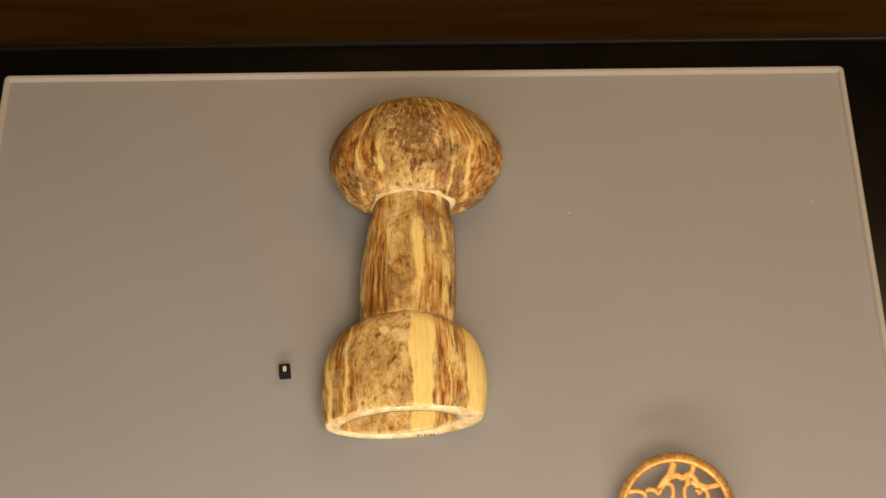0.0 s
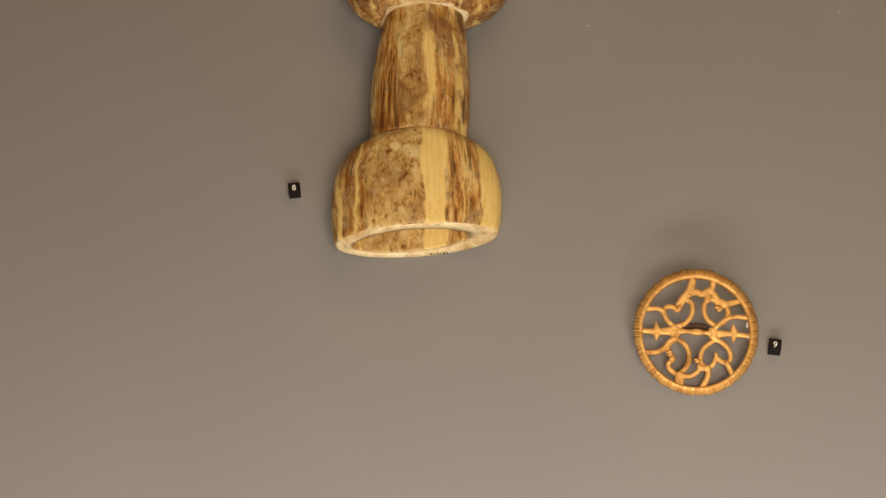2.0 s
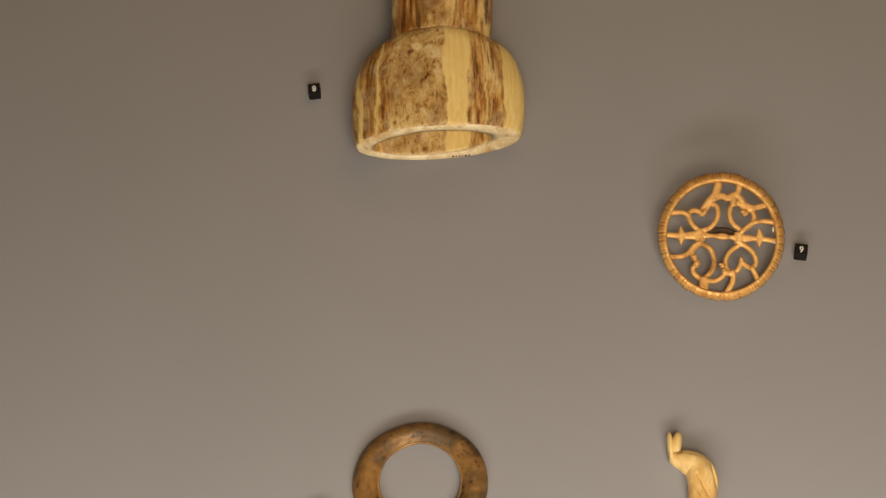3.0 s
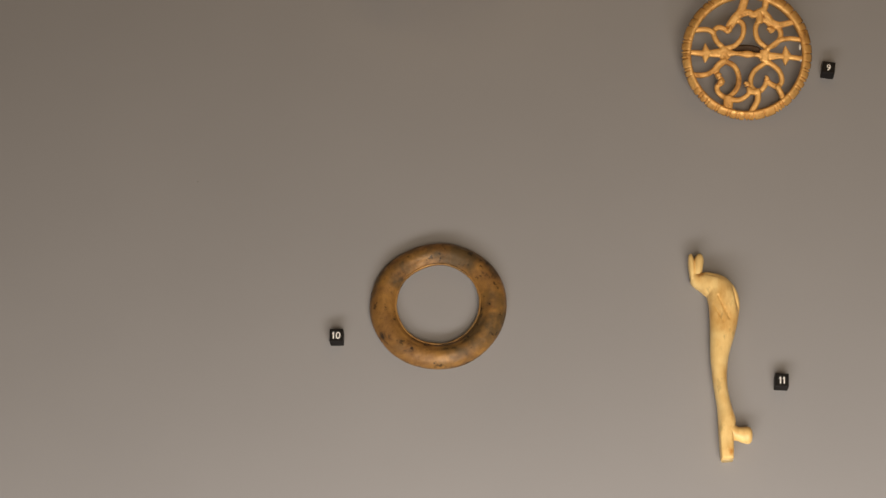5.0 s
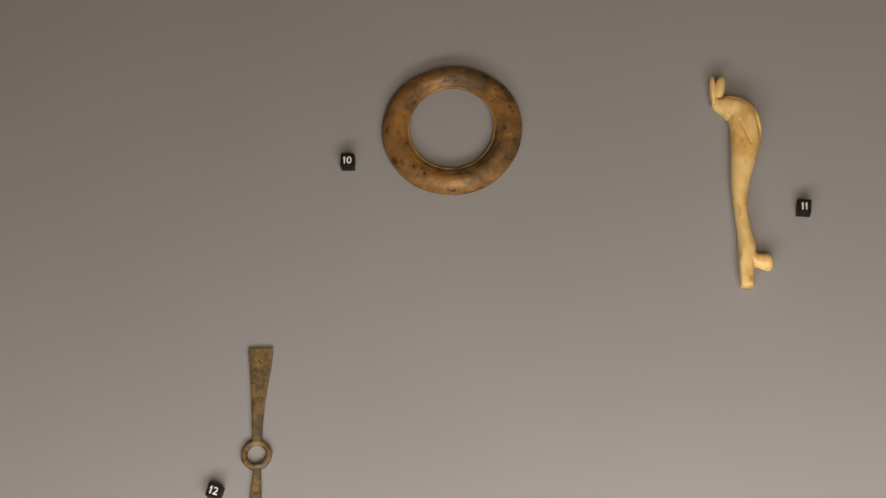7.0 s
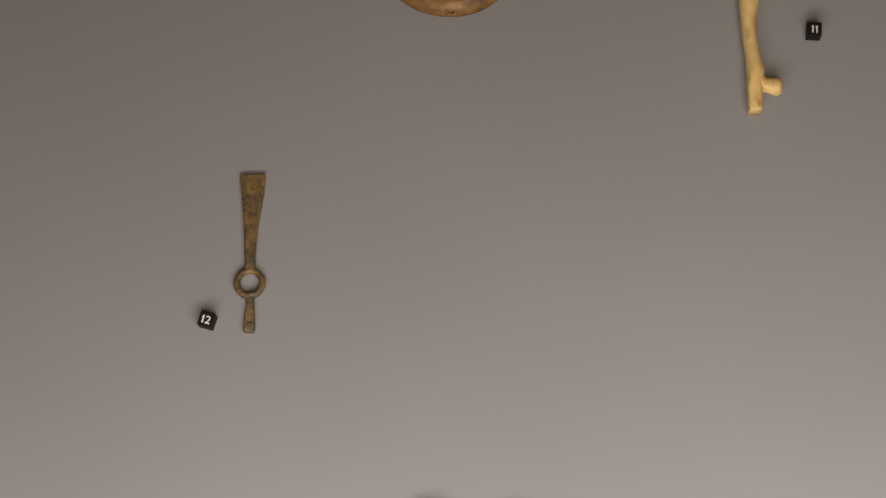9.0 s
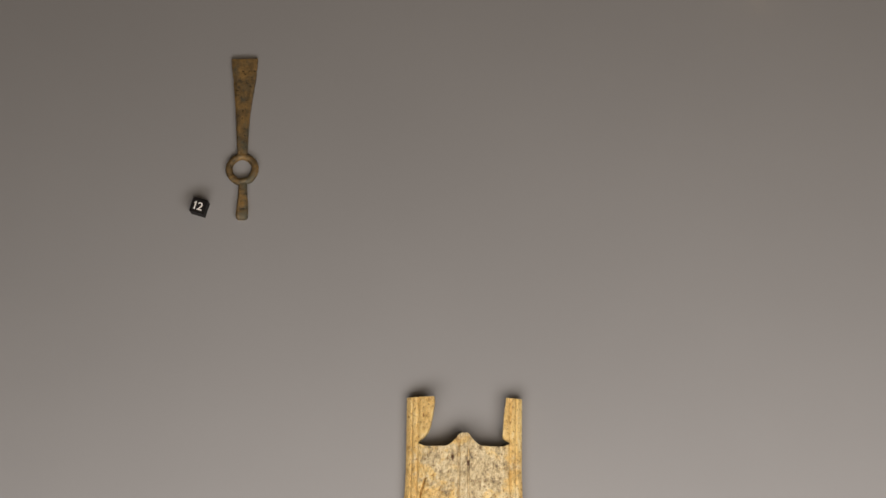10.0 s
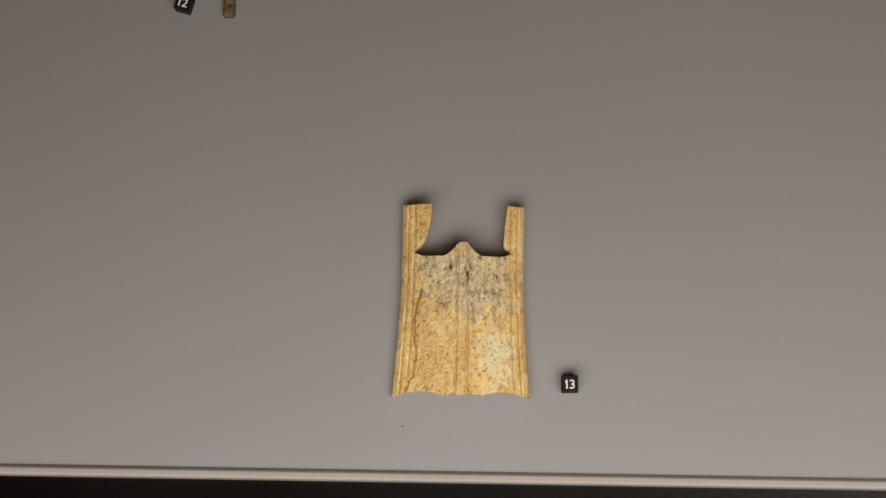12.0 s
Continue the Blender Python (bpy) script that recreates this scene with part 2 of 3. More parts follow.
def weathered_plate():
    """Cream bone, spotted, with a grey worn patch towards its pronged end."""
    m, nt, b = node_material("weathered_bone")
    fine = noise_tex(nt, coords(nt, (1.0, 0.55, 1.0)), 480, 5, 0.7)
    broad = noise_tex(nt, coords(nt, (1.0, 0.6, 1.0)), 110, 4, 0.6)
    spots = noise_tex(nt, coords(nt, (1.0, 0.7, 1.0)), 1000, 3, 0.6)
    cream = ramp(nt, fine, [(0.31, (0.42, 0.25, 0.08)), (0.39, (0.72, 0.51, 0.20)), (0.48, (0.83, 0.60, 0.235)), (0.64, (0.88, 0.71, 0.38))])
    gold = ramp(nt, fine, [(0.32, (0.42, 0.22, 0.06)), (0.42, (0.68, 0.44, 0.15)), (0.58, (0.78, 0.53, 0.20))])
    worn = ramp(nt, fine, [(0.34, (0.20, 0.155, 0.10)), (0.43, (0.45, 0.35, 0.20)), (0.52, (0.68, 0.55, 0.33)), (0.66, (0.82, 0.71, 0.48))])
    col = mix(nt, ramp(nt, broad, [(0.40, grey(0)), (0.56, grey(0.9))]), cream, gold)

    here = coords(nt)
    edge = noise_tex(nt, here, 160, 5, 0.7)
    # little curved wear marks
    marks = nt.nodes.new("ShaderNodeTexVoronoi")
    marks.feature = "DISTANCE_TO_EDGE"
    marks.inputs["Scale"].default_value = 520
    wavy = nt.nodes.new("ShaderNodeVectorMath")
    wavy.operation = "MULTIPLY_ADD"
    nt.links.new(edge, wavy.inputs[0])
    wavy.inputs[1].default_value = (0.006, 0.006, 0.0)
    nt.links.new(coords(nt, (1.0, 0.6, 1.0)), wavy.inputs[2])
    nt.links.new(wavy.outputs["Vector"], marks.inputs["Vector"])
    lines = ramp(nt, marks.outputs["Distance"], [(0.03, grey(0.35)), (0.10, grey(1))])
    some = ramp(nt, broad, [(0.40, grey(0.0)), (0.62, grey(0.35))])
    col = mix(nt, some, col, mix(nt, 1.0, col, lines, "MULTIPLY"))
    worn = mix(nt, 0.25, worn, lines, "MULTIPLY")
    col = mix(nt, blot(nt, here, edge, 0.004, 0.007, 1.0, 0.0165, 0.0055), col, worn)
    col = mix(nt, blot(nt, here, edge, -0.013, 0.012, 1.0, 0.0060, 0.0040), col, worn)
    col = mix(nt, blot(nt, here, edge, 0.0145, -0.026, 0.7, 0.0070, 0.0022), col, ramp(nt, fine, [(0.35, (0.74, 0.60, 0.34)), (0.6, (0.86, 0.73, 0.46))]))
    for x, y in ((-0.0050, 0.0130), (0.0022, 0.0102)):
        col = mix(nt, blot(nt, here, edge, x, y, 0.55, 0.0006, 0.0002), col, (0.10, 0.045, 0.018))
    col = mix(nt, 0.8, col, ramp(nt, spots, [(0.34, (0.36, 0.22, 0.10)), (0.42, grey(1))]), "MULTIPLY")
    nt.links.new(col, b.inputs["Base Color"])
    b.inputs["Roughness"].default_value = 0.4
    bump(nt, b, mix(nt, 0.5, fine, spots), 1.0, 0.0016)
    return m


PLATE_BONE = weathered_plate()
CHALK = bone("chalky_ivory_edge", (0.86, 0.74, 0.46), (0.46, 0.26, 0.08), 0.13, 120)


def bronze(name, bright, brown, dark, green, metal, rough, scale, pitted=0.85):
    m, nt, b = node_material(name)
    v = coords(nt)
    n1 = noise_tex(nt, v, scale, 6, 0.65, 0.4)
    n2 = noise_tex(nt, v, scale * 0.35, 4, 0.6)
    n3 = noise_tex(nt, v, scale * 2.5, 3, 0.6)
    col = ramp(nt, n1, [(0.30, dark), (0.42, brown), (0.62, bright)])
    col = mix(nt, ramp(nt, n2, [(0.51, grey(0)), (0.62, grey(0.85))]), col, green)
    col = mix(nt, pitted, col, ramp(nt, n3, [(0.33, grey(0.12)), (0.40, grey(1))]), "MULTIPLY")
    nt.links.new(col, b.inputs["Base Color"])
    nt.links.new(ramp(nt, n1, [(0.3, grey(min(1, rough + 0.25))), (0.6, grey(rough))]), b.inputs["Roughness"])
    b.inputs["Metallic"].default_value = metal
    bump(nt, b, mix(nt, 0.5, n1, n3), 0.7, 0.0012)
    return m


RING_BRONZE = bronze("worn_brown_bronze", (0.31, 0.160, 0.042), (0.19, 0.092, 0.026), (0.030, 0.017, 0.008), (0.075, 0.050, 0.022), 0.12, 0.46, 95, 0.9)
TOOL_BRONZE = bronze("olive_patina_bronze", (0.26, 0.160, 0.056), (0.12, 0.080, 0.035), (0.035, 0.032, 0.022), (0.085, 0.085, 0.060), 0.2, 0.5, 210)
GILT = bronze("gilded_bronze", (0.78, 0.45, 0.145), (0.60, 0.31, 0.085), (0.25, 0.10, 0.026), (0.62, 0.34, 0.10), 0.40, 0.44, 130, 0.25)
# lighter copy of the ring's bronze, painted light for its inner edge
LIT_EDGE_BRONZE = bronze("lit_edge_bronze", (0.44, 0.25, 0.080), (0.30, 0.155, 0.045), (0.07, 0.04, 0.018), (0.20, 0.12, 0.045), 0.25, 0.42, 110, 0.6)
STRIP_BRONZE = bronze("dark_brown_bronze", (0.070, 0.036, 0.014), (0.045, 0.023, 0.010), (0.02, 0.011, 0.006), (0.05, 0.028, 0.014), 0.2, 0.55, 200, 0.5)


def wood_floor_material():
    m, nt, b = node_material("dark_brown_wood")
    grain = noise_tex(nt, coords(nt, (0.4, 6, 1)), 8, 5, 0.6, 0.4)
    nt.links.new(ramp(nt, grain, [(0.3, (0.085, 0.036, 0.004)), (0.7, (0.17, 0.075, 0.009))]), b.inputs["Base Color"])
    b.inputs["Roughness"].default_value = 0.5
    bump(nt, b, grain, 0.2, 0.001)
    return m


WOOD = wood_floor_material()


# ---- building helpers ----
def part(name, bm, material, parent=None, label="", smooth=False):
    bmesh.ops.recalc_face_normals(bm, faces=bm.faces)
    me = bpy.data.meshes.new(name)
    bm.to_mesh(me)
    bm.free()
    me.materials.append(material)
    if smooth:
        for p in me.polygons:
            p.use_smooth = True
    ob = new(name, me)
    ob.parent = parent
    if label:
        tagged(ob, label)
    return ob


def thing(name, place, label, category, group="", kind="", turn=0.0):
    ob = new(name)
    ob.empty_display_size = 0.01
    ob.matrix_basis = pose(*place, 0, 0, turn)
    return tagged(ob, label, category, group, kind)


def box(x0, x1, y0, y1, z0, z1, bevel=0.0, segments=2):
    bm = bmesh.new()
    bmesh.ops.create_cube(bm, size=1.0, matrix=Matrix.LocRotScale(((x0 + x1) / 2, (y0 + y1) / 2, (z0 + z1) / 2), None, (x1 - x0, y1 - y0, z1 - z0)))
    if bevel:
        bmesh.ops.bevel(bm, geom=bm.edges[:], offset=bevel, segments=segments, affect="EDGES", profile=0.5)
    return bm


def skin(bm, rings, closed_ends=(True, True), loop=False):
    """Faces between rings of points; the ends are capped."""
    vs = [[bm.verts.new(p) for p in r] for r in rings]
    pairs = list(zip(vs, vs[1:] + vs[:1])) if loop else list(zip(vs, vs[1:]))
    for a, b in pairs:
        for i in range(len(a)):
            j = (i + 1) % len(a)
            bm.faces.new((a[i], a[j], b[j], b[i]))
    if not loop:
        if closed_ends[0]:
            bm.faces.new(vs[0][::-1])
        if closed_ends[1]:
            bm.faces.new(vs[-1])
    return vs


def spline(stations, steps):
    """Catmull-Rom through rows of numbers."""
    pts = [np.array(s, float) for s in stations]
    pts = [2 * pts[0] - pts[1]] + pts + [2 * pts[-1] - pts[-2]]
    out = []
    for i in range(1, len(pts) - 2):
        a, b, c, d = pts[i - 1:i + 3]
        for k in range(steps):
            u = k / steps
            out.append(0.5 * (2 * b + (c - a) * u + (2 * a - 5 * b + 4 * c - d) * u * u + (3 * b - a - 3 * c + d) * u ** 3))
    out.append(pts[-2])
    return out


# ---- room and case ----
def room():
    for name, b, m, lab in (
            ("floor", box(-3, 3, -3, 3, -0.93, -0.88), WOOD, "dark brown wooden museum floor"),
            ("ceiling", box(-3, 3, -3, 3, 2.3, 2.35), ROOM, "dim plain museum ceiling"),
            ("wall_north", box(-3, 3, 3, 3.1, -0.88, 2.3), ROOM, "dim plain museum wall"),
            ("wall_south", box(-3, 3, -3.1, -3, -0.88, 2.3), ROOM, "dim plain museum wall"),
            ("wall_east", box(3, 3.1, -3, 3, -0.88, 2.3), ROOM, "dim plain museum wall"),
            ("wall_west", box(-3.1, -3, -3, 3, -0.88, 2.3), ROOM, "dim plain museum wall")):
        tagged(part(name, b, m), lab, name.split("_")[0], kind="structure")


def rounded_outline(x0, x1, y0, y1, r, z, n=6):
    pts = []
    for cx, cy, a0 in ((x1 - r, y1 - r, 0), (x0 + r, y1 - r, 90), (x0 + r, y0 + r, 180), (x1 - r, y0 + r, 270)):
        for k in range(n + 1):
            a = radians(a0 + 90 * k / n)
            pts.append((cx + r * math.cos(a), cy + r * math.sin(a), z))
    return pts


TRAY = (-0.2048, 0.3795, -0.6575, 0.2483)


def tray():
    x0, x1, y0, y1 = TRAY
    th = thing("display_tray", (0, 0, 0), "warm grey painted display tray with a low raised rim", "display tray", kind="structure")
    part("panel", box(x0 - 0.001, x1 + 0.001, y0 - 0.001, y1 + 0.001, -0.012, 0.0), PANEL, th)
    bm = bmesh.new()
    prof = [(0.0, -0.010), (0.0, 0.0003), (0.0004, 0.0010), (0.0010, 0.0020), (0.0017, 0.0027), (0.0034, 0.0029), (0.0042, 0.0026), (0.0046, 0.0019), (0.0046, -0.012)]
    skin(bm, [rounded_outline(x0 - d, x1 + d, y0 - d, y1 + d, 0.001 + 0.6 * d, z) for d, z in prof], loop=True)
    part("rim", bm, RIM, th, "pale low rim with rounded corners")


def case():
    th = thing("display_case", (0.09, -0.21, -0.012), "black lacquered museum display case under the tray", "display case", kind="structure")
    part("deck", box(-0.42, 0.42, -0.56, 0.499, -0.03, -0.0005, 0.001), BLACK_DECK, th)
    part("plinth", box(-0.40, 0.40, -0.54, 0.46, -0.868, -0.03), BLACK_DECK, th)
    part("back_trim", box(-0.42, 0.42, 0.500, 0.5045, -0.03, 0.0015, 0.001), TRIM, th, "thin dark metal trim")


room()
tray()
case()


# ---- number cubes ----
def numeral_mesh(text, size):
    """White figures side by side; each 1 gets the short flag of a bold sans face."""
    whole = bmesh.new()
    x = 0.0
    for sign in text:
        cu = bpy.data.curves.new("numeral", "FONT")
        cu.body, cu.size, cu.offset, cu.extrude = sign, size, size * 0.008, 0.00004
        tmp = new("numeral_source", cu)
        bpy.context.view_layer.update()
        me = bpy.data.meshes.new_from_object(tmp.evaluated_get(bpy.context.evaluated_depsgraph_get()))
        bpy.data.objects.remove(tmp)
        piece = bmesh.new()
        piece.from_mesh(me)
        bpy.data.meshes.remove(me)
        x0, x1 = min(v.co.x for v in piece.verts), max(v.co.x for v in piece.verts)
        y0, y1 = min(v.co.y for v in piece.verts), max(v.co.y for v in piece.verts)
        if sign == "1":
            w, h = x1 - x0, y1 - y0
            flag = [piece.verts.new((px, py, 0.00004)) for px, py in ((x0 + 0.3 * w, y1), (x0 - 0.65 * w, y1 - 0.20 * h), (x0 - 0.65 * w, y1 - 0.38 * h), (x0 + 0.3 * w, y1 - 0.22 * h))]
            piece.faces.new(flag)
            x0 -= 0.65 * w
        bmesh.ops.translate(piece, verts=piece.verts, vec=(x - x0, -(y0 + y1) / 2, 0))
        x += x1 - x0 + size * 0.16
        made = bpy.data.meshes.new("numeral_piece")
        piece.to_mesh(made)
        piece.free()
        whole.from_mesh(made)
        bpy.data.meshes.remove(made)
    bmesh.ops.translate(whole, verts=whole.verts, vec=(-(x - size * 0.16) / 2, 0, 0))
    me = bpy.data.meshes.new("numeral")
    whole.to_mesh(me)
    whole.free()
    me.materials.append(NUMERAL)
    return me


def number_cube(text, x, y, turn, beside):
    s = 0.0072
    th = thing("number_cube", (x, y, 0), f"small black number cube with white {text} beside the {beside}", "number marker", "number cubes", turn=turn)
    part("cube", box(-s / 2, s / 2, -s / 2, s / 2, 0, s, 0.0004), CUBE_BLACK, th)
    num = new("numeral", numeral_mesh(text, 0.0047))
    num.parent = th
    num.matrix_basis = pose(0, -0.0003, s + 0.0001) @ Matrix.Diagonal((1.18 if len(text) > 1 else 1.05, 1.18, 1, 1))
    tagged(num, "white printed number")


for text, x, y, turn, beside in (("8", 0.0, 0.0, 5.1, "ivory sword hilt"), ("9", 0.2845, -0.1161, -8.3, "gilded openwork disc"), ("10", 0.0133, -0.2756, 0.4, "bronze ring"),
                                 ("11", 0.2483, -0.3021, -3.4, "bone leg carving"), ("12", -0.0464, -0.4515, -15.9, "bronze tool"), ("13", 0.1271, -0.6194, 1.9, "bone plate")):
    number_cube(text, x, y, turn, beside)


# ---- ivory sword hilt ----
def oval_ring(cx, y, cz, hw, hh, n=56, power=2.3, skew=0.0, wob=0.0, ridge=0.0):
    pts = []
    for i in range(n):
        a = 2 * math.pi * i / n
        c, s = math.cos(a), math.sin(a)
        u = math.copysign(abs(c) ** (2 / power), c)
        v = math.copysign(abs(s) ** (2 / power), s)
        w = 1 + wob * noise.noise((2.2 * c, 9 * y, 2.2 * s))
        lift = ridge * math.exp(-((u - 0.06) / 0.16) ** 2) if s > 0 else 0.0
        pts.append((cx + hw * u * w, y + skew * u, cz + hh * v * w + lift))
    return pts


def oval_body(stations, steps, power, wob=0.012, ends=(True, True), ridge=0.0):
    """stations: y, centre x, centre z, half width, half height, skew."""
    bm = bmesh.new()
    skin(bm, [oval_ring(cx, y, cz, max(hw, 0.0004), max(hh, 0.0003), 72, power, sk, wob, ridge) for y, cx, cz, hw, hh, sk in spline(stations, steps)], ends)
    return bm


def sword_hilt():
    th = thing("sword_hilt", (0.078, 0, 0), "brown-streaked cream ivory sword hilt lying on the tray", "sword hilt")
    part("pommel", oval_body([(0.1125, 0.003, 0.028, 0.029, 0.018, 0), (0.1150, 0.0035, 0.028, 0.0365, 0.0205, 0), (0.122, 0.0045, 0.028, 0.0460, 0.0238, 0), (0.134, 0.0050, 0.029, 0.0538, 0.0270, 0), (0.147, 0.0052, 0.029, 0.0580, 0.0285, 0),
                              (0.163, 0.0052, 0.029, 0.0558, 0.0284, 0), (0.179, 0.006, 0.0285, 0.0462, 0.0250, 0), (0.1902, 0.006, 0.028, 0.0320, 0.0186, 0), (0.1980, 0.006, 0.028, 0.0140, 0.0085, 0),
                              (0.2002, 0.006, 0.028, 0.0005, 0.0004, 0)], 5, 2.0), POMMEL_IVORY, th, smooth=True)
    part("collar", oval_body([(0.1116, 0.003, 0.028, 0.0250, 0.0170, 0), (0.1121, 0.003, 0.028, 0.0262, 0.0175, 0), (0.1138, 0.003, 0.028, 0.0285, 0.0182, 0)], 3, 2.3, 0.10), CHALK, th, "pale chalky ivory edge", True)
    part("grip", oval_body([(0.019, -0.001, 0.024, 0.0292, 0.0185, 0), (0.024, -0.0005, 0.024, 0.0299, 0.0190, 0), (0.045, 0.0, 0.024, 0.0308, 0.0195, 0), (0.065, 0.0005, 0.025, 0.0306, 0.0195, 0),
                            (0.090, 0.0015, 0.026, 0.0284, 0.0185, 0), (0.106, 0.002, 0.027, 0.0258, 0.0172, 0), (0.114, 0.003, 0.028, 0.0246, 0.0168, 0)], 5, 2.1, ridge=0.0010), GRIP_IVORY, th, smooth=True)
    outer = [(0.0195, -0.001, 0.023, 0.026, 0.0165, 0.0), (0.0185, -0.001, 0.023, 0.031, 0.0192, 0.0), (0.0140, -0.001, 0.0225, 0.0385, 0.0212, 0), (0.0070, -0.0015, 0.022, 0.0450, 0.0222, 0),
             (-0.006, -0.002, 0.0215, 0.0498, 0.0225, 0.0005), (-0.020, -0.002, 0.021, 0.0515, 0.0220, 0.0015), (-0.035, -0.002, 0.020, 0.0510, 0.0208, 0.0025), (-0.046, -0.002, 0.0192, 0.0490, 0.0192, 0.003), (-0.048, -0.002, 0.019, 0.0475, 0.0180, 0.003)]
    inner = [(-0.0476, -0.006, 0.0186, 0.0345, 0.0122, 0.003), (-0.040, -0.006, 0.019, 0.0325, 0.0110, 0.002), (-0.026, -0.004, 0.020, 0.0290, 0.0095, 0.0)]
    bm = bmesh.new()
    rings = [oval_ring(cx, y, cz, hw, hh, 72, 2.0, sk, 0.014, 0.0016) for y, cx, cz, hw, hh, sk in spline(outer, 5)]
    rings += [oval_ring(cx, y, cz, hw, hh, 72, 2.0, sk, 0.03) for y, cx, cz, hw, hh, sk in spline(inner, 4)]
    skin(bm, rings)
    guard = part("guard", bm, GUARD_IVORY, th, "hollow flared ivory guard", True)
    bm = bmesh.new()
    lip = [(-0.0458, -0.002, 0.0192, 0.0484, 0.0187, 0.012), (-0.0477, -0.002, 0.0192, 0.0482, 0.0184, 0.02), (-0.0487, -0.002, 0.0192, 0.0466, 0.0172, 0.03), (-0.0486, -0.004, 0.0188, 0.0395, 0.0148, 0.07),
           (-0.0475, -0.006, 0.0186, 0.0342, 0.0120, 0.07), (-0.0460, -0.004, 0.0186, 0.0400, 0.0145, 0.02)]
    skin(bm, [oval_ring(cx, y, cz, hw, hh, 72, 2.0, 0.003, w) for y, cx, cz, hw, hh, w in lip], loop=True)
    part("lip", bm, CHALK, guard, "pale cream worn end face", True)
    bm = bmesh.new()
    for x, w, h in ((0.0065, 0.0012, 0.0007), (0.0085, 0.0006, 0.0004), (0.0105, 0.0007, 0.0011), (0.0120, 0.0004, 0.0011), (0.0140, 0.0012, 0.0009), (0.0160, 0.0010, 0.0008)):
        bmesh.ops.create_cube(bm, size=1.0, matrix=Matrix.Translation((x, -0.0489 + 0.003 * (x + 0.002) / 0.047, 0.0040 + 0.02 * (x - 0.006))) @ Matrix.Diagonal((w, 0.0005, h, 1)))
    part("ink_mark", bm, INK, guard, "faint unreadable ink marks")


sword_hilt()


# ---- gilded openwork disc ----
def ribbon(bm, line, width, z0, z1):
    """A flat bar with softened edges along a flat line of points."""
    pts = [np.array(p[:2], float) for p in line]
    rings = []
    for i, p in enumerate(pts):
        d = pts[min(i + 1, len(pts) - 1)] - pts[max(i - 1, 0)]
        d = d / (np.linalg.norm(d) + 1e-9)
        nrm = np.array((-d[1], d[0]))
        w = width * (line[i][2] if len(line[i]) > 2 else 1.0) / 2
        rings.append([(*(p + nrm * k * w), z) for k, z in ((-1, z0), (-1, z1 - 0.0006), (-0.55, z1), (0.55, z1), (1, z1 - 0.0006), (1, z0))])
    skin(bm, rings)


SCROLLS = (
    [(-0.34, 0.09), (-0.46, 0.21), (-0.51, 0.345), (-0.44, 0.42), (-0.34, 0.40), (-0.285, 0.36), (-0.245, 0.44), (-0.15, 0.52), (-0.05, 0.46), (-0.06, 0.29), (-0.17, 0.15), (-0.34, 0.09)],
    [(0.32, 0.10), (0.18, 0.23), (0.14, 0.38), (0.18, 0.50), (0.28, 0.535), (0.36, 0.46), (0.385, 0.365), (0.44, 0.44), (0.51, 0.40), (0.53, 0.29), (0.455, 0.17), (0.32, 0.10)],
    [(-0.32, -0.10), (-0.19, -0.17), (-0.12, -0.31), (-0.13, -0.48), (-0.225, -0.61), (-0.32, -0.65), (-0.43, -0.575), (-0.45, -0.48), (-0.37, -0.41), (-0.45, -0.30), (-0.44, -0.19), (-0.32, -0.10)],
    [(0.30, -0.115), (0.14, -0.23), (0.07, -0.36), (0.085, -0.50), (0.20, -0.555), (0.28, -0.48), (0.32, -0.40), (0.38, -0.44), (0.475, -0.48), (0.55, -0.40), (0.51, -0.25), (0.38, -0.135), (0.30, -0.115)],
)


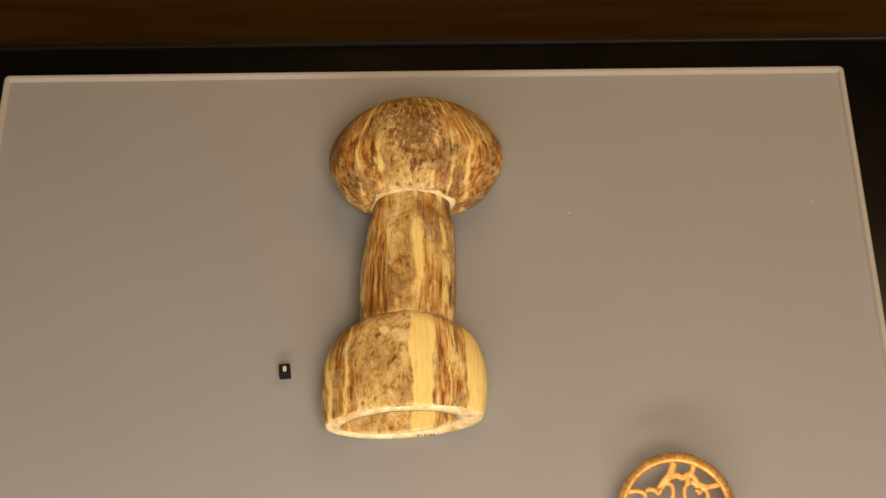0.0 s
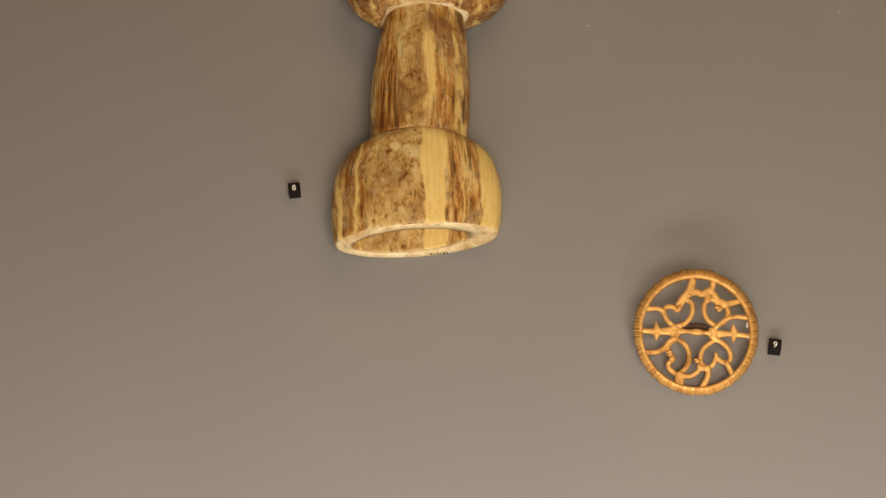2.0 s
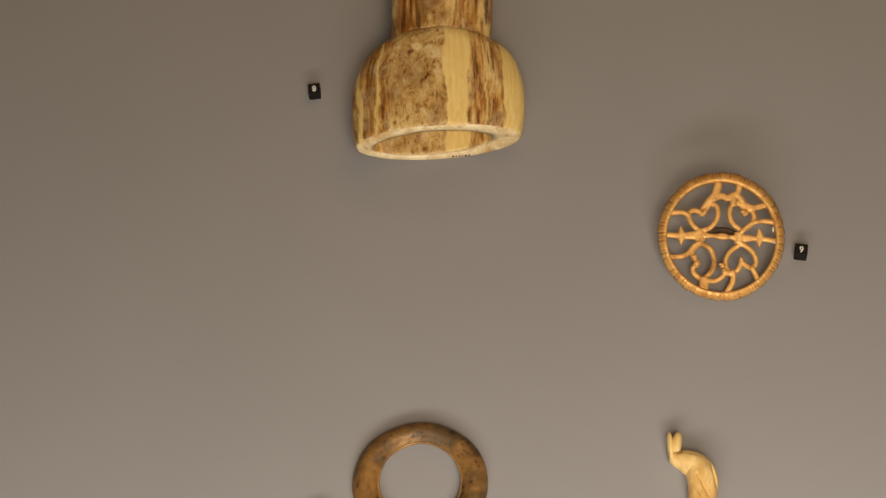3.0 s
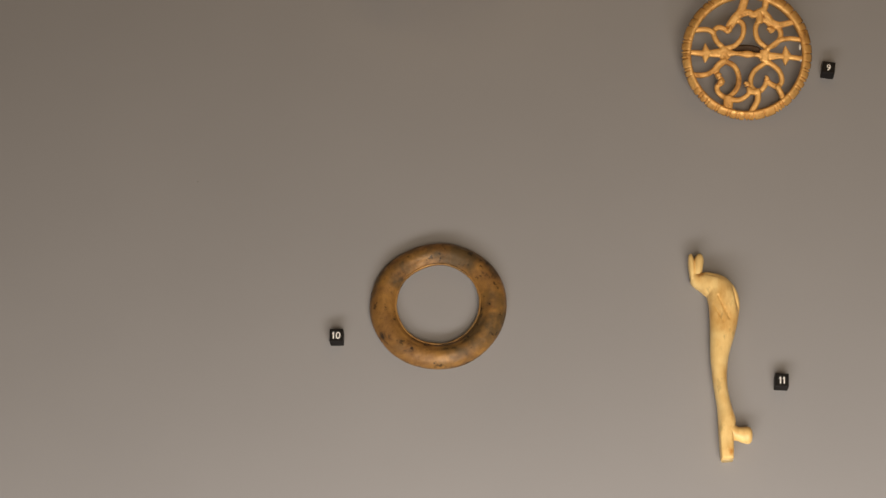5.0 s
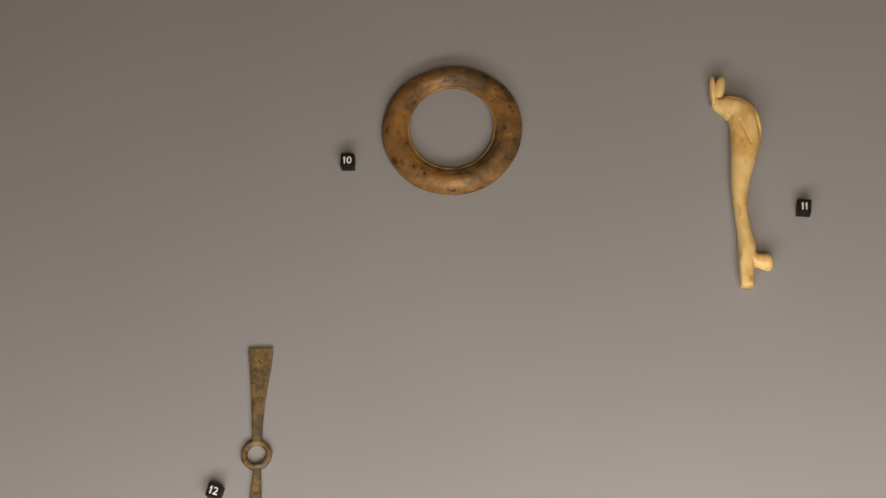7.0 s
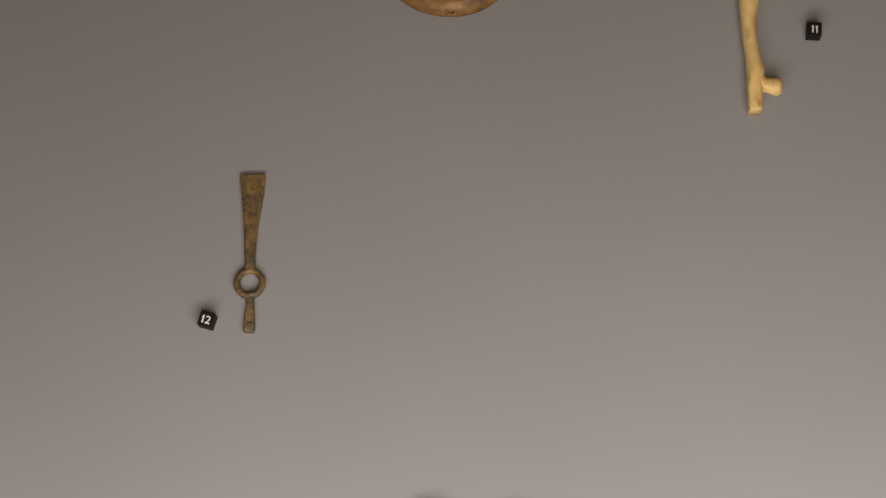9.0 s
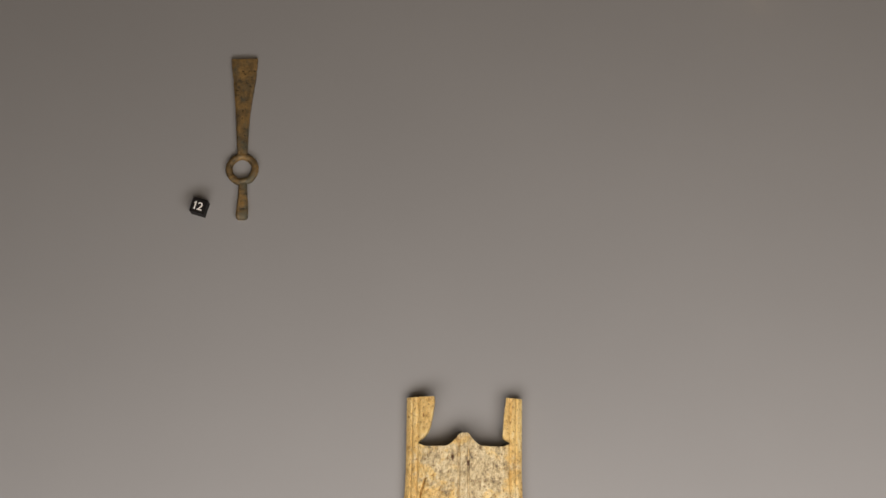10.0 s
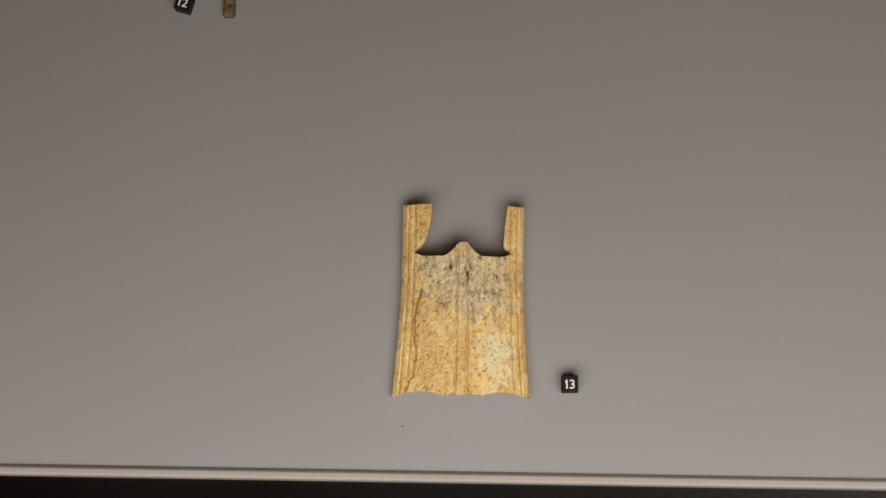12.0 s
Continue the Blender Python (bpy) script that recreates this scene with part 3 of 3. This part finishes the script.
def openwork_disc():
    R = 0.0358
    th = thing("openwork_disc", (0.2375, -0.1465, 0.0015), "round gilded bronze disc with scrolling openwork tilted up on pins", "ornamental disc")
    tilt = pose(0, 0, 0, 20, 0, -1) @ pose(0, R * 1.03, 0)
    # rim with nicks
    bm = bmesh.new()
    rng = random.Random(4)
    n = 640
    nick = [0.0] * n
    for k in range(38):
        c = int((k + 0.6 * rng.random()) / 38 * n)
        for j in ((0, 1), (0, 1, 5, 6), (0, 1, 2, 6, 7))[rng.randrange(3)]:
            nick[(c + j) % n] = 0.6 + 0.4 * rng.random()
    rings = []
    for i in range(n):
        a = 2 * math.pi * i / n
        ro = R * (1.010 + 0.010 * noise.noise((3 * math.cos(a), 3 * math.sin(a), 0.5))) * (1 - 0.030 * nick[i]) * (1 + 0.022 * math.sin(a + 0.3))
        ri = R * 0.860
        dz = -0.0013 * nick[i]
        prof = [(ri, 0.0), (ri, 0.0034), (ri + 0.0006, 0.0043), (0.72 * ri + 0.28 * ro, 0.0045), (0.40 * ri + 0.60 * ro, 0.0034 + 0.7 * dz), (0.14 * ri + 0.86 * ro, 0.0018 + dz), (ro, 0.0004), (ro - 0.0006, 0.0)]
        rings.append([(r * math.cos(a), 1.03 * r * math.sin(a), z) for r, z in prof])
    skin(bm, rings, loop=True)
    part("rim", bm, GILT, th, "nicked gilded rim", True).matrix_basis = tilt
    # scrolls: unit disc coordinates
    bm = bmesh.new()
    zz, order = (0.0004, 0.0026), []

    def stroke(points, w):
        order.append(1)
        ribbon(bm, [(p[0] * R, p[1] * R * 1.03, *p[2:]) for p in spline([(*q, 1.0) if len(q) == 2 else q for q in points], 5)], 1.22 * w * R, zz[0], zz[1] + 0.00005 * len(order))

    for line in SCROLLS:
        stroke(line, 0.066)
    stroke([(-0.90, 0.04, 0.8), (-0.62, 0.02, 1.1), (-0.36, 0.03, 1.5), (-0.15, 0.02, 0.7), (0.02, 0.01, 1.2), (0.16, 0.0, 0.7), (0.29, -0.02, 1.5), (0.55, -0.02, 0.9), (0.88, -0.06, 0.9)], 0.075)
    for x, y in ((-0.64, 0.02), (0.60, -0.015)):
        stroke([(x, y + 0.15, 0.25), (x + 0.01, y + 0.05, 1.3), (x + 0.02, y, 1.6), (x + 0.01, y - 0.05, 1.3), (x, y - 0.14, 0.25)], 0.07)
    for pts, w in (([(-0.33, 0.10), (-0.36, 0.02), (-0.31, -0.08)], 0.12), ([(0.28, 0.08), (0.29, -0.02), (0.28, -0.10)], 0.12),
                   ([(-0.27, 0.42), (-0.18, 0.56), (-0.09, 0.66), (-0.02, 0.86)], 0.105), ([(-0.12, 0.60), (-0.03, 0.635), (0.05, 0.645), (0.10, 0.61), (0.17, 0.645), (0.26, 0.69)], 0.08),
                   ([(0.26, 0.67), (0.29, 0.74), (0.30, 0.84)], 0.08), ([(0.24, 0.69), (0.32, 0.60), (0.39, 0.51), (0.47, 0.47), (0.56, 0.465), (0.74, 0.51)], 0.075), ([(0.20, 0.48), (0.20, 0.57), (0.19, 0.65)], 0.085),
                   ([(0.32, 0.08), (0.49, 0.21), (0.65, 0.25), (0.85, 0.23)], 0.06), ([(-0.80, 0.375), (-0.61, 0.385), (-0.49, 0.32)], 0.065),
                   ([(-0.84, -0.31), (-0.65, -0.31), (-0.52, -0.25), (-0.42, -0.135), (-0.32, -0.08)], 0.065), ([(-0.28, -0.63), (-0.28, -0.75), (-0.30, -0.88)], 0.12),
                   ([(-0.28, -0.67), (-0.11, -0.69), (0.03, -0.60), (0.04, -0.50)], 0.062), ([(0.18, -0.555), (0.17, -0.71), (0.07, -0.88)], 0.075),
                   ([(0.03, -0.55), (0.12, -0.57), (0.20, -0.545)], 0.07), ([(0.475, -0.47), (0.53, -0.58), (0.58, -0.70)], 0.065)):
        stroke(pts, w)
    # small curled barbs where the scrolls meet
    for x, y, turn, size in ((-0.285, 0.36, 40, 1.0), (0.385, 0.365, 130, 1.0), (-0.37, -0.41, 190, 1.1), (-0.41, -0.33, 140, 0.8), (0.31, -0.39, 80, 0.9), (0.02, -0.48, 110, 1.0)):
        a = radians(turn)
        stroke([(x, y, 1.2), (x + 0.04 * size * math.cos(a), y + 0.04 * size * math.sin(a), 0.9), (x + 0.08 * size * math.cos(a + 0.5), y + 0.08 * size * math.sin(a + 0.5), 0.35)], 0.062)
    cast = part("scrollwork", bm, GILT, th, "openwork of curling gilded scrolls")
    cast.matrix_basis = tilt
    fuse = cast.modifiers.new("fuse", "REMESH")
    fuse.mode, fuse.voxel_size, fuse.use_smooth_shade = "VOXEL", 0.00026, True
    soften = cast.modifiers.new("soften", "SMOOTH")
    soften.iterations = 5
    # dark brown strip behind the middle bar, along its upper side
    bm = bmesh.new()
    ribbon(bm, [(p[0] * R, p[1] * R, p[2]) for p in spline([(-0.27, 0.075, 0.5), (-0.15, 0.105, 1.0), (0.0, 0.115, 1.15), (0.15, 0.10, 1.0), (0.25, 0.065, 0.5)], 4)], 0.10 * R, -0.0030, 0.0002)
    part("dark_strip", bm, STRIP_BRONZE, th, "dark brown strip behind the middle bar").matrix_basis = tilt
    for u, v, tall in ((0.825, 0.12, 2.6), (0.84, -0.09, 1.0)):
        bm = bmesh.new()
        bmesh.ops.create_uvsphere(bm, u_segments=8, v_segments=6, radius=0.0007, matrix=tilt @ Matrix.Translation((u * R, v * R, 0.0026)) @ Matrix.Diagonal((0.9, tall, 1, 1)))
        part("pin", bm, PIN, th, "tiny pale mounting pin head")
    # strut that leans back from the rim to the tray
    head = tilt @ Vector((0.0, 0.93 * R, 0.001))
    foot = Vector((head.x, head.y + 0.6 * head.z, -0.0015))
    bm = bmesh.new()
    skin(bm, [[p + Vector((0.0008 * math.cos(a), 0.0008 * math.sin(a), 0)) for a in (k * math.pi / 4 for k in range(8))] for p in (foot, head)])
    part("strut", bm, PIN, th, "thin pale mounting strut")


openwork_disc()


# ---- bronze ring ----
def bronze_ring():
    th = thing("bronze_ring", (0.0673, -0.2570, 0), "worn brown bronze ring with dark pitting lying flat", "ring")
    bm = bmesh.new()
    prof = [(0.0262, 0.0), (0.0233, 0.0026), (0.0223, 0.0038), (0.0222, 0.0043), (0.0226, 0.0049), (0.0234, 0.0056), (0.0239, 0.0060), (0.0246, 0.0067), (0.0255, 0.0073), (0.0261, 0.0074), (0.0267, 0.0078), (0.0285, 0.0086), (0.0305, 0.0086), (0.0332, 0.0077), (0.0355, 0.0058), (0.0370, 0.0034), (0.0368, 0.0008), (0.0350, 0.0)]
    n, rings = 120, []
    for i in range(n):
        a = 2 * math.pi * i / n
        w = noise.noise((1.5 * math.cos(a), 1.5 * math.sin(a), 3.0))
        rings.append([(r * (1 + 0.018 * w) * math.cos(a), (1.03 - 3.4 * (r - 0.0215)) * r * (1 + 0.016 * w) * math.sin(a), z * (1 + 0.06 * w)) for r, z in prof])
    skin(bm, rings, loop=True)
    part("ring_body", bm, RING_BRONZE, th, smooth=True)
    # thin bead round the opening; its lighter bronze paints the light on that edge
    bm, rings = bmesh.new(), []
    for i in range(n):
        a = 2 * math.pi * i / n
        w = noise.noise((1.5 * math.cos(a), 1.5 * math.sin(a), 3.0))
        r, fat = 0.0227 * (1 + 0.018 * w), 0.00055 * (1 + 0.4 * noise.noise((4 * math.cos(a), 4 * math.sin(a), 8.0)))
        rings.append([((r + fat * math.cos(b)) * math.cos(a), 1.026 * (r + fat * math.cos(b)) * math.sin(a), 0.0050 + fat * math.sin(b)) for b in (2 * math.pi * k / 8 for k in range(8))])
    skin(bm, rings, loop=True)
    part("inner_lit_edge", bm, LIT_EDGE_BRONZE, th, "thin bead of lighter bronze painted as the lit edge of the opening", True)


bronze_ring()


# ---- carved bone handle ----
def bone_handle():
    th = thing("leg_carving", (0.2175, -0.288, 0), "smooth yellow bone carving of a bent animal leg", "bone carving")
    st = [(-0.0130, 0.0452, 0.0030), (-0.0105, 0.0432, 0.0044), (-0.0055, 0.0410, 0.0064), (0.0000, 0.0370, 0.0078), (0.0024, 0.0300, 0.0083), (0.0021, 0.0220, 0.0077), (0.0010, 0.0130, 0.0066), (-0.0008, 0.0020, 0.0051),
          (-0.0014, -0.0080, 0.0041), (-0.0011, -0.0180, 0.0036), (0.0002, -0.0280, 0.0038), (0.0012, -0.0360, 0.0046), (0.0008, -0.0425, 0.0040), (0.0006, -0.0480, 0.0036), (0.0006, -0.0540, 0.0034), (0.0007, -0.0570, 0.0031)]
    bm = bmesh.new()
    rows = spline(st, 14)
    cuts = [((-0.0008, 0.0312), (0.0044, 0.0188), 0.0022), ((-0.0032, 0.0270), (0.0012, 0.0165), 0.0013), ((0.0068, 0.0400), (0.0098, 0.0230), 0.0020), ((-0.0080, 0.0460), (-0.0010, 0.0430), 0.0012)]

    def carve(x, y):
        d = 0.0
        for (ax, ay), (bx, by), deep in cuts:
            k = max(0.0, min(1.0, ((x - ax) * (bx - ax) + (y - ay) * (by - ay)) / ((bx - ax) ** 2 + (by - ay) ** 2)))
            gap = math.hypot(x - ax - k * (bx - ax), y - ay - k * (by - ay))
            d += deep * math.exp(-(gap / 0.0006) ** 2) * (1 - 0.6 * abs(2 * k - 1))
        return d

    rings = []
    for i, (x, y, hw) in enumerate(rows):
        dx, dy, _ = rows[min(i + 1, len(rows) - 1)] - rows[max(i - 1, 0)]
        L = math.hypot(dx, dy)
        nx, ny = -dy / L, dx / L
        hh = 0.0035 + 0.45 * hw
        ring = []
        for k in range(96):
            a = 2 * math.pi * k / 96
            # the tang end is cut square
            square = 2 / (2 + 3 * min(1.0, max(0.0, (-0.036 - y) / 0.012)))
            c, v = math.copysign(abs(math.cos(a)) ** square, math.cos(a)), math.copysign(abs(math.sin(a)) ** square, math.sin(a))
            px, py = x + nx * hw * c, y + ny * hw * c
            ring.append((px, py, hh + hh * v - (carve(px, py) if v > 0 else 0) + 0.0003 * noise.noise((px * 260, py * 160, 2))))
        rings.append(ring)
    skin(bm, rings)
    part("shaft", bm, LEG_BONE, th, smooth=True)
    for x, turn, w in ((-0.0139, 3, 0.0014), (-0.0104, -9, 0.0022)):
        bm = bmesh.new()
        skin(bm, [[(hw * u, y, 0.0062 + hh * v) for u, v in ((-1, -0.5), (-1, 0.5), (-0.5, 1), (0.5, 1), (1, 0.5), (1, -0.5), (0.5, -1), (-0.5, -1))]
                  for y, hw, hh in spline([(-0.008, 0.7 * w, 0.003), (-0.003, 1.1 * w, 0.0042), (0.003, 1.15 * w, 0.0042), (0.0062, 0.8 * w, 0.0034), (0.0070, 0.5 * w, 0.0026)], 4)])
        part("hoof", bm, LEG_BONE, th, smooth=True).matrix_basis = pose(x, 0.0505, 0, 0, 0, turn)
    # side knob: a waisted peg with a rounded end
    bm = bmesh.new()
    skin(bm, [[(x, y + r * math.cos(a), 0.0058 + 0.95 * r * math.sin(a)) for a in (2 * math.pi * k / 28 for k in range(28))]
              for x, y, r in spline([(0.0005, -0.0405, 0.0056), (0.0040, -0.0420, 0.0048), (0.0066, -0.0434, 0.0039), (0.0090, -0.0440, 0.0042), (0.0115, -0.0442, 0.0046), (0.0134, -0.0442, 0.0036), (0.0142, -0.0442, 0.0010)], 5)])
    part("knob", bm, LEG_BONE, th, smooth=True)


bone_handle()


# ---- bronze tool with an eye ----
def bronze_tool():
    th = thing("bronze_tool", (-0.0268, -0.432, 0), "dark olive bronze tool with a flared blade and a round eye", "bronze tool")
    for name, st in (("blade", [(-0.0010, 0.0550, 0.0063, 0.0012), (-0.0009, 0.0500, 0.0060, 0.0013), (-0.0007, 0.0420, 0.0051, 0.0014), (-0.0008, 0.0280, 0.0035, 0.0016), (-0.0006, 0.0150, 0.0027, 0.0018), (-0.0002, 0.0065, 0.0024, 0.0018)]),
                     ("stem", [(0.0002, -0.0065, 0.0020, 0.0017), (0.0005, -0.0120, 0.0021, 0.0017), (0.0005, -0.0200, 0.0027, 0.0018), (0.0004, -0.0238, 0.0028, 0.0017), (0.0003, -0.0250, 0.0019, 0.0013)])):
        bm = bmesh.new()
        skin(bm, [[(x + hw * u * (1 + 0.05 * noise.noise((u, y * 420, 7))), y + (0.0007 if y > 0.054 else 0.0002) * noise.noise((x * 300 + 2 * u, y * 90, 1)), hh + hh * v) for u, v in ((-1, -0.5), (-1, 0.5), (-0.7, 1), (0.7, 1), (1, 0.5), (1, -0.5), (0.7, -1), (-0.7, -1))] for x, y, hw, hh in spline(st, 8)])
        part(name, bm, TOOL_BRONZE, th)
    bm = bmesh.new()
    rings = []
    for i in range(48):
        a = 2 * math.pi * i / 48
        r = 0.0062 * (1 + 0.05 * noise.noise((math.cos(a) * 2, math.sin(a) * 2, 0)))
        rings.append([((r + 0.0017 * math.cos(b)) * math.cos(a) - 0.0002, (r + 0.0017 * math.cos(b)) * math.sin(a) - 0.0003, 0.0019 + 0.0019 * math.sin(b)) for b in (2 * math.pi * k / 12 for k in range(12))])
    skin(bm, rings, loop=True)
    part("eye", bm, TOOL_BRONZE, th, "round bronze eye", True)


bronze_tool()


# ---- bone plate ----
def plate_surface(x, y):
    """The upper and lower point of the bent plate over (x, y)."""
    u = x / 0.0265
    flare = 1 + 0.125 * max(0.0, (0.01 - y) / 0.053) ** 1.6
    arch = 0.0035 + 0.0085 * math.sqrt(max(0.0, 1 - 0.97 * u * u))
    dip = 0.0011 * math.exp(-((abs(x - 0.0002) - 0.0022) / 0.00045) ** 2) + 0.0008 * math.exp(-((abs(u) - 0.80) / 0.02) ** 2) + 0.0006 * math.exp(-((abs(u) - 0.90) / 0.015) ** 2)
    if y < 0.004:
        dip += 0.0018 * math.exp(-((x + 0.0182 - 0.0016 * math.sin(y * 160) + 0.10 * max(0.0, -0.012 - y) - 0.0008 * noise.noise((0, y * 400, 5))) / 0.00036) ** 2)
    z = arch - dip + 0.0002 * noise.noise((x * 300, y * 150, 0))
    return (x * flare, y, z), (x * flare * 0.985, y, max(0.0, z - 0.0034 - 0.0005 * abs(u)))


def slab(grid):
    """A solid sheet of the plate over a grid of (x, y)."""
    bm = bmesh.new()
    tops, lows = [], []
    for row in grid:
        pairs = [plate_surface(x, y) for x, y in row]
        tops.append([bm.verts.new(a) for a, _ in pairs])
        lows.append([bm.verts.new(b) for _, b in pairs])
    n, m = len(grid), len(grid[0])
    for i in range(n - 1):
        for k in range(m - 1):
            bm.faces.new((tops[i][k], tops[i + 1][k], tops[i + 1][k + 1], tops[i][k + 1]))
            bm.faces.new((lows[i][k], lows[i][k + 1], lows[i + 1][k + 1], lows[i + 1][k]))
        for k in (0, m - 1):
            bm.faces.new((tops[i][k], tops[i + 1][k], lows[i + 1][k], lows[i][k]))
    for i in (0, n - 1):
        for k in range(m - 1):
            bm.faces.new((tops[i][k], tops[i][k + 1], lows[i][k + 1], lows[i][k]))
    return bm


def bone_plate():
    th = thing("bone_plate", (0.0801, -0.5832, 0), "weathered yellow bone plate with two prongs and scalloped edges", "bone plate")

    def top_edge(x):
        a = abs(x - 0.0002)
        if a < 0.0020:
            return 0.0240
        return 0.0180 + 0.0060 * max(0, 1 - (a - 0.0020) / 0.0070) ** 1.8 + 0.0016 * max(0.0, (a - 0.016) / 0.005) ** 2 * (a < 0.0212) + 0.0006 * (a >= 0.0212)

    def bottom_edge(u):
        a = abs(u - 0.01)
        scallop = np.interp(a, (0.0, 0.05, 0.11, 0.20, 0.27, 0.36, 0.50, 0.64, 0.82, 0.94, 1.02), (-0.0418, -0.0416, -0.0403, -0.0417, -0.0421, -0.0411, -0.0403, -0.0402, -0.0409, -0.0417, -0.0425))
        return float(scallop) - 0.0006 + 0.0004 * noise.noise((u * 14, 0, 0))

    xs = [-0.0265 + 0.053 * i / 190 for i in range(191)]
    grid = []
    for x in xs:
        yt, yb = top_edge(x), bottom_edge(x / 0.0265)
        grid.append([(x, yb + (yt - yb) * k / 56) for k in range(57)])
    part("plate_body", slab(grid), PLATE_BONE, th)
    for side, inner in ((-1, [(0.0186, 0.0212), (0.0205, 0.0206), (0.0232, 0.0176), (0.0260, 0.0158), (0.0330, 0.0142), (0.0380, 0.0136), (0.0409, 0.0137)]),
                        (1, [(0.0186, 0.0212), (0.0205, 0.0206), (0.0222, 0.0180), (0.0260, 0.0180), (0.0330, 0.0184), (0.0380, 0.0190), (0.0405, 0.0193)])):
        grid = []
        for y, xi in spline(inner, 5):
            y2 = y + 0.0002 * noise.noise((y * 500, side, 0))
            grid.append([(side * (0.0265 + (xi + 0.0002 * noise.noise((y * 600, side, 3)) - 0.0265) * k / 24), y2) for k in range(25)])
        part("prong", slab(grid), PLATE_BONE, th)


bone_plate()


# ---- dust on the panel ----
def speck(x, y, r, m, lab):
    bm = bmesh.new()
    bmesh.ops.create_icosphere(bm, subdivisions=1, radius=1.0, matrix=Matrix.Translation((x, y, r * 0.4)) @ Matrix.Diagonal((r, r * 0.8, r * 0.5, 1)))
    tagged(part("dust_speck", bm, m), lab, "dust speck", "dust specks")


for x, y, r, m, lab in ((0.1855, 0.1265, 0.0006, DUST, "tiny pale dust speck on the tray"), (0.1941, 0.1174, 0.0003, DUST, "tiny pale dust speck on the tray"), (0.3487, 0.1338, 0.0006, DUST, "tiny pale dust speck on the tray"),
                        (0.0551, -0.6385, 0.0005, INK, "tiny dark crumb on the tray"), (0.0510, -0.6551, 0.0003, INK, "tiny dark crumb on the tray"), (-0.0684, -0.1803, 0.0003, INK, "tiny dark crumb on the tray")):
    speck(x, y, r, m, lab)
